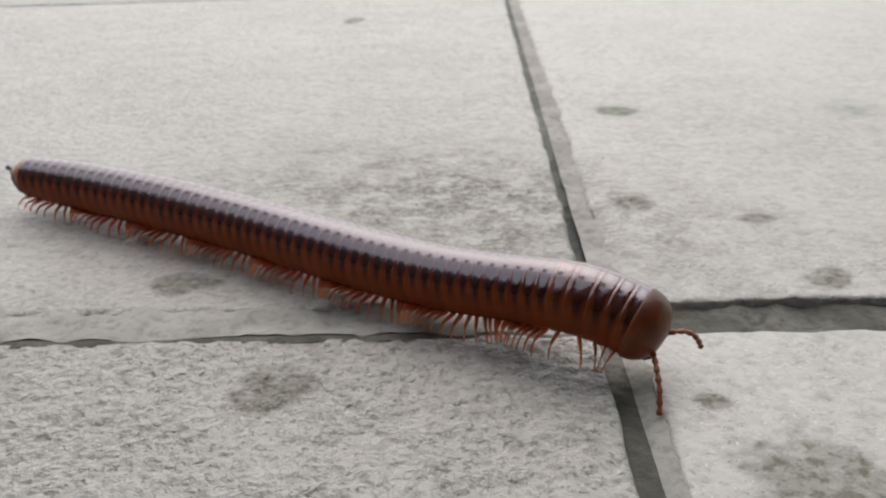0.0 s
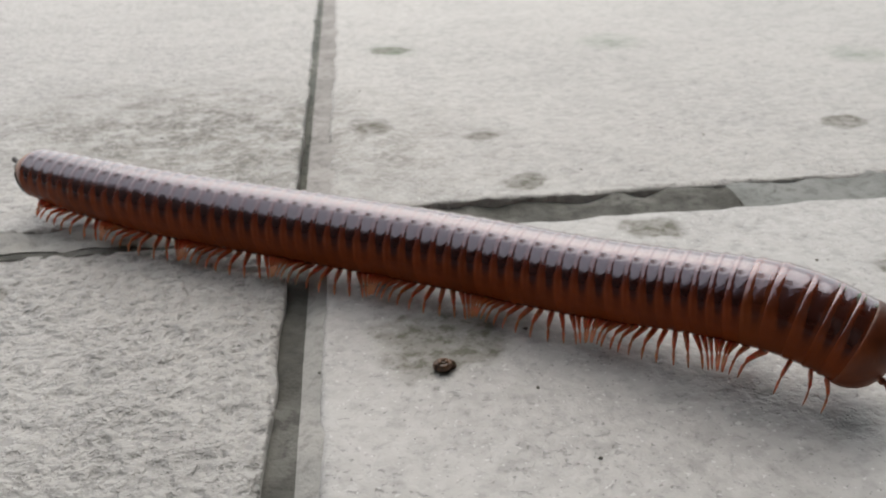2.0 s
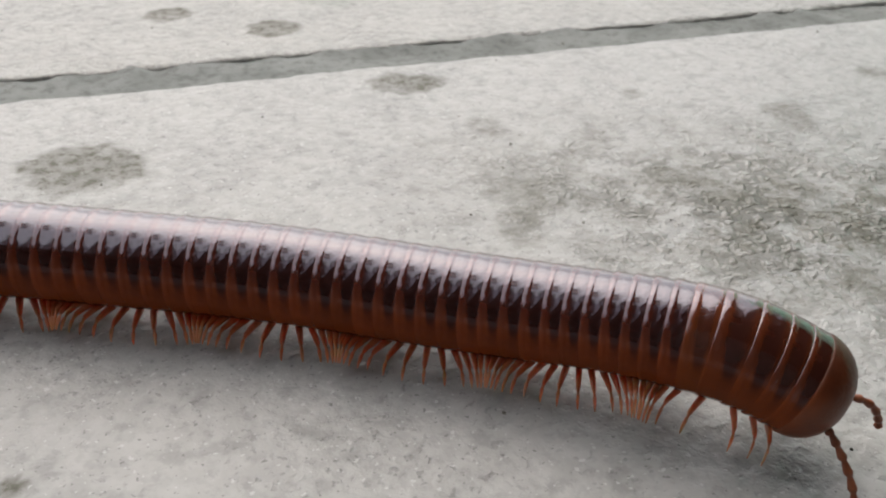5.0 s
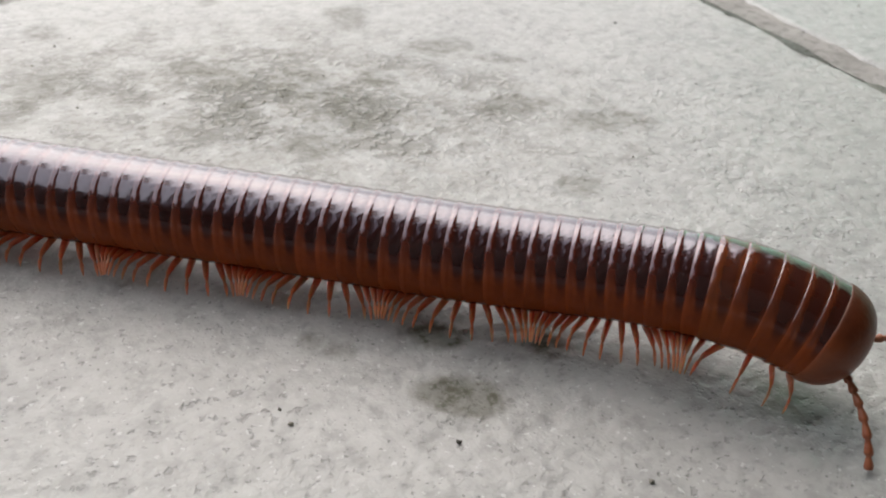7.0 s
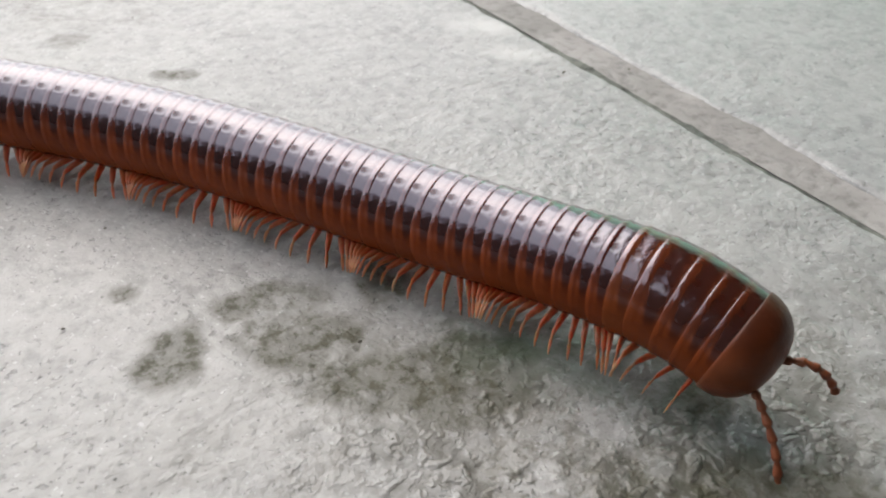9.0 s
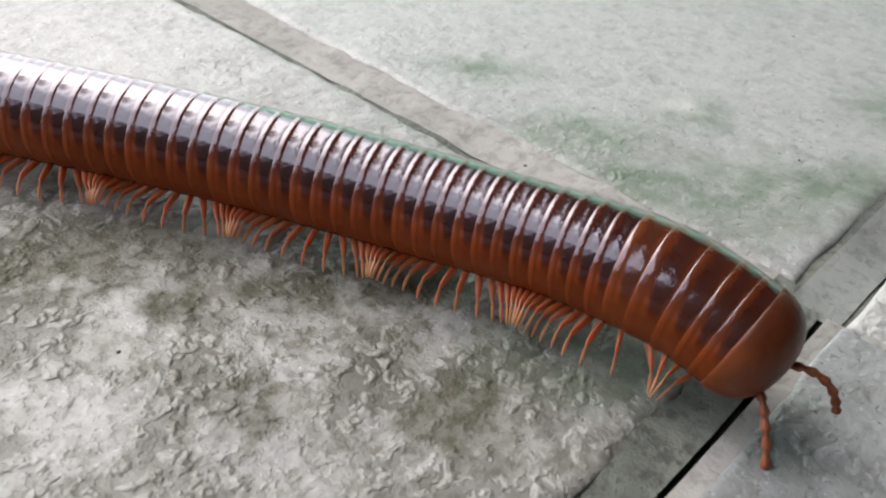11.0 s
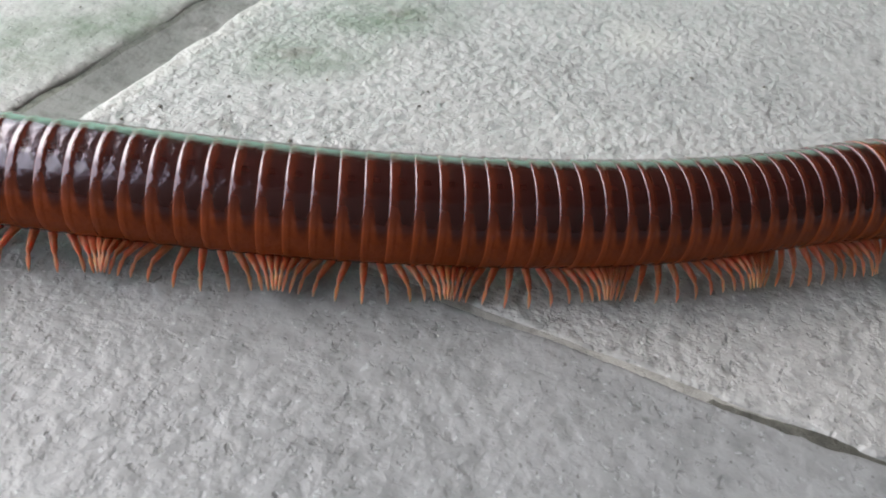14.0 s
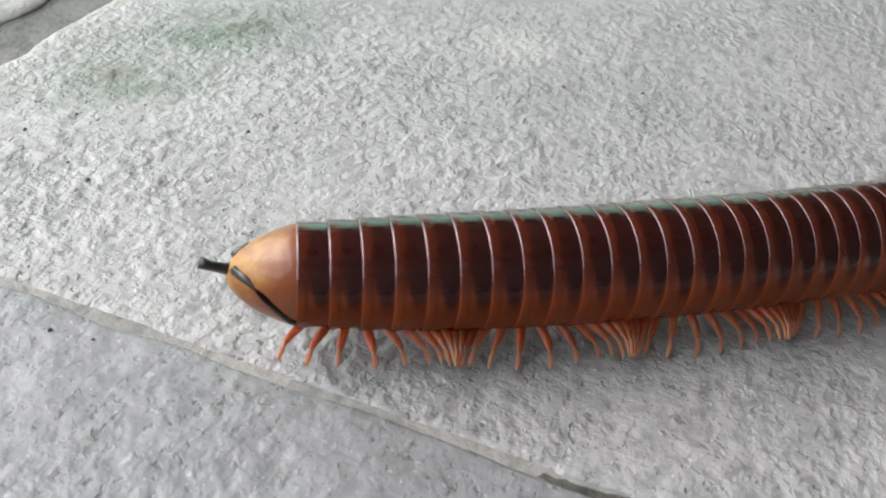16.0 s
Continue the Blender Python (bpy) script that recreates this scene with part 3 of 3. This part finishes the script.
CRUMB = material("dark_crumbs", mortar((0.24, 0.225, 0.19), (0.10, 0.095, 0.08)))
SPOTS = [(26.9, -21.9), (24.8, -20.3), (45.6, -44.9), (33.5, -26.4), (44.9, -44.6), (46.6, -45.7), (48.2, -46.9), (45.9, -47.4), (47.4, -46.1), (27.5, -17.9), (30.8, -24.8), (14.2, -5.1), (11.3, -3.3), (29.0, -23.6)]
rng = random.Random(7)
places = [(x, y, rng.uniform(0.035, 0.07)) for x, y in SPOTS]
places += [(rng.uniform(-16, 62), rng.uniform(-62, 20), rng.uniform(0.018, 0.05)) for _ in range(420)]
cv, cf = [], []
for x, y, r in places:
    base = len(cv)
    for dx, dy, dz in ((1, 0, 0.1), (0, 1, 0.1), (-1, 0, 0.1), (0, -1, 0.1), (0, 0, 0.9), (0, 0, -0.3)):
        cv.append(((x + r * dx * rng.uniform(0.6, 1.4)) * U, (y + r * dy * rng.uniform(0.6, 1.4)) * U, (0.01 + r * dz) * U))
    for a, b in ((0, 1), (1, 2), (2, 3), (3, 0)):
        cf += [(base + a, base + b, base + 4), (base + b, base + a, base + 5)]
tagged(mesh_object("grit", cv, cf, CRUMB), "scattered dark crumbs of grit on the paving", "grit", kind="stuff")

# ---- millipede ----
WAY = [(-20.94, 10.07), (-17.3, 8.38), (-13.79, 6.56), (-10.31, 4.51), (-7, 2.3), (-3.67, 0.12), (-0.18, -1.91), (3.21, -3.98), (6.53, -6.23), (9.96, -8.26), (13.6, -9.89), (17.3, -11.47), (20.79, -13.44), (23.98, -15.81), (27.09, -18.33), (30.03, -21.07), (32.47, -24.19), (34.46, -27.71), (36.22, -31.3), (37.92, -34.89), (39.47, -38.61), (40.8, -42.38), (42.08, -46.14), (43.5, -49.91), (45.24, -53.46), (47.38, -56.85), (49.78, -60.07), (52.39, -63.1), (55.21, -65.95), (58.2, -68.57), (61.39, -71.01)]
ADVANCE = [(0, -3.5), (0.5, -1.08), (1, 1.95), (1.5, 4.9), (2, 8.09), (2.5, 11.02), (3, 13.8), (5.5, 27.04), (6, 30.03), (6.5, 32.62), (7, 35.61), (7.5, 38.6), (8, 41.6), (8.5, 44.28), (11, 57.49), (11.5, 60.33), (12, 63.17), (12.5, 65.87), (13, 68.69), (13.5, 71.54), (14, 74.35), (14.5, 77.15), (15, 79.95), (15.5, 82.77), (16, 85.54)]
# sideways bend of the body off the trail: seconds, then four terms in the place along the body
SWAY_START = [
    (0, 0.04, 0.09, -0.01, -0.12),
    (0.5, -0.06, 0.19, 0.09, -0.58),
    (1, -0.03, 0.07, 0.15, -0.18),
    (1.5, -0.06, -0.36, 0.36, 0.48),
    (2, -0.07, -0.31, 0.07, 0.54),
    (2.5, 0.01, -0.18, -0, 0.34),
    (3, -0, -0.1, -0.59, 0.69),
]
SWAY_MIDDLE = [
    (5.5, 0.43, 0.56, -0.6, -0.58),
    (6, 0.13, 0.38, -0.16, -0.51),
    (6.5, 0.04, -0.03, -0.01, 0.02),
    (7, -0.11, -0.27, 0.31, 0.13),
    (7.5, -0.1, -0.1, 0.21, -0.02),
    (8, -0.08, -0.09, 0.11, -0.03),
    (8.5, -0.13, -0.18, 0.04, 0.34),
]
SWAY_END = [
    (11, -0.17, -0.7, 0.12, 0.96),
    (11.5, 0.09, 0, -0.13, -0.18),
    (12, -0.05, 0.02, 0.18, -0.15),
    (12.5, -0.11, -0.22, 0.19, 0.21),
    (13, -0.04, -0.17, 0.18, 0.07),
    (13.5, -0.03, -0.23, 0.07, 0.25),
    (14, -0.07, -0.25, 0.32, -0.01),
    (14.5, -0.02, -0.25, 0.13, 0.32),
    (15, -0.06, -0.29, 0.17, 0.44),
    (15.5, -0.06, -0.45, 0.01, 0.54),
    (16, -0.1, -0.02, -0.01, -0.09),
]
SWAY = SWAY_START + SWAY_MIDDLE + SWAY_END
STRETCH = [(0, 1.085), (0.5, 1.065), (3.0, 1.055), (5.5, 1.02), (7, 1.015), (9, 1.0), (16, 1.0)]
STEP = [(0, 8.53), (1.5, 6.1), (2, 5.22), (2.5, 4.49), (3, 3.51), (5.5, -0.46), (6, -1.29), (6.5, -1.96), (7, -2.79), (7.5, -3.61), (8, -4.44), (8.5, -5.19), (11, -9.35), (11.5, -9.98), (12, -10.8), (12.5, -11.58), (13, -12.43), (13.5, -13.24), (14, -13.97), (14.5, -14.81), (15, -15.68), (15.5, -16.5), (16, -17.32)]
WAVE = 2.33
H0 = 1.11
TAIL_END = 17.5


def along(s):
    """The animal's trail: a place on the ground s steps of 6.9 mm along it."""
    u = (s + 26) / 4
    i = min(max(int(math.floor(u)), 1), len(WAY) - 3)
    f = u - i
    p0, p1, p2, p3 = (Vector(WAY[i + n]) for n in (-1, 0, 1, 2))
    return 0.5 * (2 * p1 + (p2 - p0) * f + (2 * p0 - 5 * p1 + 4 * p2 - p3) * f * f + (3 * p1 - p0 - 3 * p2 + p3) * f ** 3)


def blend(rows, t):
    """Values of a table of rows (t, values...) at a time, smooth between rows."""
    t = min(max(t, rows[0][0]), rows[-1][0])
    k = max(n for n, r in enumerate(rows[:-1]) if r[0] <= t)
    a, b = rows[k], rows[k + 1]
    f = (t - a[0]) / (b[0] - a[0])
    return [p + (q - p) * f for p, q in zip(a[1:], b[1:])]


def spine(u, t):
    """Place of the body's axis u steps behind the collar."""
    u *= blend(STRETCH, t)[0]
    s = blend(ADVANCE, t)[0] - u
    p, q = along(s - 0.05), along(s + 0.05)
    d = (q - p).normalized()
    w = min(max(u, -1.5), 20.5) / 10 - 1
    c = blend(SWAY, t)
    off = c[0] + c[1] * w + c[2] * w * w + c[3] * w ** 3
    g = (p + q) / 2 + Vector((-d.y, d.x)) * off
    return Vector((g.x, g.y, 0))


RISE = [(0, 0.035), (8.7, 0.035), (11, 0.0), (16, 0.0)]
HUMP = [(0, 0.38), (8.7, 0.36), (11, 0.28), (12, 0.20), (16, 0.20)]
NOD = [(0, 0.35), (1.5, 0.42), (3.0, 0.42), (5.5, 0.42), (6.0, 0.30), (8.5, 0.30), (11, 0.32), (13, 0.25), (16, 0.25)]


def droop(u, t):
    """Height of the axis u steps behind the collar; the head is held higher late in the walk."""
    z = H0 + blend(RISE, t)[0] + blend(HUMP, t)[0] * math.exp(-(((u + 0.2) / 2.8) ** 2))
    if u < 0.2:
        z -= 0.26 * blend(NOD, t)[0] * (0.2 - u) ** 2.0
    return z


def body_pose(u, t):
    e = 0.12
    a, b = spine(u + e, t), spine(u - e, t)
    a.z, b.z = droop(u + e, t), droop(u - e, t)
    x = (b - a)
    x.z *= 0.86
    x.normalize()
    y = Vector((0, 0, 1)).cross(x).normalized()
    z = x.cross(y)
    c = (a + b) / 2 * U
    return Matrix(((x.x, y.x, z.x, c.x), (x.y, y.y, z.y, c.y), (x.z, y.z, z.z, c.z), (0, 0, 0, 1)))


def lathe(profile, sides, squash=0.95):
    """A ring about the x axis from (x, radius) pairs, slightly flattened below."""
    verts, faces = [], []
    for x, r in profile:
        for k in range(sides):
            a = 2 * math.pi * k / sides
            z = math.cos(a) * r
            verts.append((x, math.sin(a) * r, z if z > -0.86 * r else -0.86 * r + (z + 0.86 * r) * 0.3))
    for n in range(len(profile) - 1):
        for k in range(sides):
            a, b = n * sides + k, n * sides + (k + 1) % sides
            faces.append((a, b, b + sides, a + sides))
    return verts, faces


# rear edge of every fourth ring, counted back from the collar
EDGES = [(0, 0.0), (1, 0.34), (4, 1.18), (8, 2.36), (12, 3.62), (16, 4.93), (20, 6.27), (24, 7.62), (28, 9.0), (32, 10.4), (36, 11.83), (40, 13.3), (44, 14.8), (48, 16.35), (51, 17.5)]
EDGE = [-1.05, -0.78, -0.43] + [float(np.interp(k, *zip(*EDGES))) for k in range(52)]
SPAN = [0.27] + [b - a for a, b in zip(EDGE[:-1], EDGE[1:])]
RINGS = [e - 0.47 * w for e, w in zip(EDGE, SPAN)]
millipede = tagged(new("millipede"), "glossy rust-brown millipede with dark banded rings and orange legs", "millipede")
movers = []


def ring_size(u):
    return float(np.interp(u, [-2.0, -1.0, 0.0, 1.5, 3.5, 5.0, 12.3, 14.1, 15.5, 16.45, 17.1, 17.5], [0.955, 0.99, 1.0, 0.945, 0.985, 1.0, 0.995, 0.965, 0.93, 0.885, 0.83, 0.79]))


ring_profile = [(RING * x, R * r) for x, r in (
    (1.10, 0.86), (0.95, 0.90), (0.80, 0.950), (0.62, 0.968), (0.45, 0.974), (0.20, 0.976), (0.0, 0.977), (-0.12, 0.978), (-0.17, 0.9805), (-0.21, 0.9850), (-0.25, 0.9885),
    (-0.29, 0.9895), (-0.34, 0.9890), (-0.40, 0.9875), (-0.45, 0.9850), (-0.485, 0.9795), (-0.50, 0.970), (-0.495, 0.93))]
rv, rf = lathe(ring_profile, 48)
ring_mesh = mesh_object("ring", rv, rf, CHITIN, millipede).data
collar_mesh = ring_mesh.copy()
collar_mesh.materials[0] = COLLAR
spot_mesh = ring_mesh.copy()
spot_mesh.materials[0] = SPOTTED
bpy.data.objects.remove(bpy.data.objects["ring"])

leg_points = [(0, 0.25, -0.72), (0, 0.48, -0.86), (0, 0.70, -0.91), (0, 0.88, -0.98), (0, 0.98, -1.10), (0, 1.03, -1.22), (0, 1.05, -1.33)]
leg_radii = [0.074, 0.076, 0.066, 0.050, 0.039, 0.030, 0.012]
leg_meshes = []
for side in (1, -1):
    base = Vector((0, 0.25 * side, -0.72))
    v, f = tube([(Vector((p[0], p[1] * side, p[2])) - base) * R for p in leg_points], [r * R for r in leg_radii])
    leg_meshes.append((mesh_object("leg", v, f, LEGM, millipede).data, base * R, side))
    bpy.data.objects.remove(bpy.data.objects["leg"])

for n, u in enumerate(RINGS):
    ob = new("ring", {0: spot_mesh, 1: spot_mesh, 2: spot_mesh, 3: spot_mesh, 4: collar_mesh}.get(n, ring_mesh))
    ob.parent = millipede
    k = ring_size(u)
    ob.scale = (SPAN[n] / PITCH_U, k, k)
    movers.append(("ring", ob, u))
    if n in (0, 1, 2, 3, 4) or n == len(RINGS) - 1:
        pairs = (0.0,)
    else:
        pairs = (0.25, -0.25)
    for dx in pairs:
        for data, base, side in leg_meshes:
            leg = new("leg", data)
            leg.parent = ob
            leg.scale = (0.72 if n < 5 else 1.0, 0.85 if n < 5 else 1.0, 1 + 0.28 * math.exp(-(((u + 0.2) / 2.8) ** 2)))
            movers.append(("leg", leg, (u, dx, base, side)))

head_profile = [(R * a, R * b) for a, b in ((-0.30, 0.90), (-0.17, 0.935), (-0.155, 0.965), (-0.13, 0.978), (-0.08, 0.980), (0.05, 0.965), (0.20, 0.92), (0.35, 0.835), (0.48, 0.715), (0.58, 0.56), (0.645, 0.38), (0.675, 0.20), (0.685, 0.02))]
hv, hf = lathe(head_profile, 48)
head = mesh_object("head", hv, hf, HEADC, millipede)
tagged(head, "smooth rounded rust-brown head bent down")
movers.append(("ring", head, -1.40))
def antenna_mesh(points):
    """A beaded feeler of seven joints through the points."""
    dense, rad = [], []
    for a, b in zip(points[:-1], points[1:]):
        for f in (0.0, 0.35, 0.75, 0.95):
            dense.append(tuple((Vector(a) + (Vector(b) - Vector(a)) * f) * R))
            rad.append(R * {0.0: 0.045, 0.35: 0.065, 0.75: 0.085, 0.95: 0.07}[f])
    dense.append(tuple(Vector(points[-1]) * R))
    rad.append(R * 0.05)
    return tube(dense, rad)


straight = [(0, 0, 0), (0.25, 0, 0.03), (0.46, 0, 0.0), (0.70, 0, -0.04), (0.96, 0, -0.11), (1.22, 0, -0.22), (1.46, 0, -0.37), (1.64, 0, -0.52)]
hooked = [(0, 0, 0), (0.22, 0, 0.07), (0.44, 0, 0.09), (0.66, 0, 0.04), (0.84, 0, -0.09), (0.95, 0, -0.27), (1.00, 0, -0.46), (1.02, 0, -0.60)]
for side in (1, -1):
    av, af = antenna_mesh(hooked if side > 0 else straight)
    antenna = mesh_object("antenna", av, af, ANTM, head)
    movers.append(("antenna", antenna, side))
mv, mf = lathe([(R * -0.30, R * 0.02), (R * -0.24, R * 0.16), (R * -0.05, R * 0.27), (R * 0.12, R * 0.24), (R * 0.24, R * 0.14), (R * 0.28, R * 0.02)], 20)
mouth = mesh_object("mouthparts", mv, mf, BLACKM, head)
mouth.location = (R * 0.34, 0, R * -0.64)
tagged(mouth, "dark mouthparts under the head")

tail_profile = [(R * a, R * b) for a, b in ((0.30, 0.70), (0.10, 0.75), (0.0, 0.762), (-0.12, 0.745), (-0.30, 0.685), (-0.50, 0.595), (-0.70, 0.48), (-0.88, 0.34), (-1.00, 0.20), (-1.06, 0.03))]
tv, tf = lathe(tail_profile, 40)
tail = mesh_object("tail", tv, tf, TAILM, millipede)
tagged(tail, "yellow-orange cone-shaped tail segment")
movers.append(("ring", tail, TAIL_END - 0.02))
for side in (1, -1):
    seam = []
    for f in (0.0, 0.2, 0.4, 0.6, 0.8, 1.0):
        x = -0.93 + 1.02 * f
        r = np.interp(x, [-1.06, -1.0, -0.88, -0.7, -0.5, -0.3, -0.12, 0.0, 0.1], [0.03, 0.20, 0.34, 0.48, 0.595, 0.685, 0.745, 0.762, 0.75]) * 1.005
        a = radians(35 + 95 * f ** 0.8) * side
        seam.append((x * R, math.sin(a) * r * R, math.cos(a) * r * R))
    v, f = tube(seam, [R * 0.075, R * 0.06, R * 0.05, R * 0.05, R * 0.055, R * 0.06])
    tagged(mesh_object("tail_seam", v, f, BLACKM, tail), "dark seam along the tail")
sv, sf = tube([(R * -0.88, 0, R * 0.10), (R * -1.08, 0, R * 0.13), (R * -1.26, 0, R * 0.17), (R * -1.42, 0, R * 0.24)], [R * 0.13, R * 0.085, R * 0.075, R * 0.10])
tagged(mesh_object("tail_spine", sv, sf, BLACKM, tail), "short black tail spine")


def gather(a):
    """Swing of a leg from -1 to 1 at the phase a, -pi to pi: a slow reach forward through the bunch, a quick push back."""
    rise = 0.64 * math.pi
    tri = a / rise if abs(a) < rise else math.copysign((math.pi - abs(a)) / (math.pi - rise), a)
    return 0.35 * math.sin(tri * math.pi / 2) + 0.65 * tri


def motions():
    steps = [n / 10 for n in range(161)]
    for kind, ob, data in movers:
        if kind == "ring":
            rows = [(t, body_pose(data, t)) for t in steps]
        elif kind == "leg":
            u, dx, base, side = data
            rows = []
            for t in steps:
                a = 2 * math.pi * (((u - dx * PITCH_U) / WAVE - blend(STEP, t)[0] + 0.5) % 1.0 - 0.5)
                swing, lift = -36 * gather(a) * side, max(0.0, math.cos(0.8 * a)) * 22 * side
                rows.append((t, pose(base.x + dx * RING, base.y, base.z) @ pose(0, 0, 0, lift, 0, swing)))
        else:
            side = data
            rows = []
            for t in steps:
                sweep = 9 * math.sin(2 * math.pi * (0.85 * t + 0.3 * side)) + 5 * math.sin(2 * math.pi * (1.7 * t + 0.2 * side))
                nod = 10 * math.sin(2 * math.pi * (0.6 * t + 0.45 * side))
                rows.append((t, pose(R * 0.50, R * 0.32 * side, R * -0.30) @ pose(0, 0, 0, 0, (16 if side < 0 else -30) + nod, (36 if side < 0 else 18) * side + sweep)))
        walk(ob, rows)


motions()
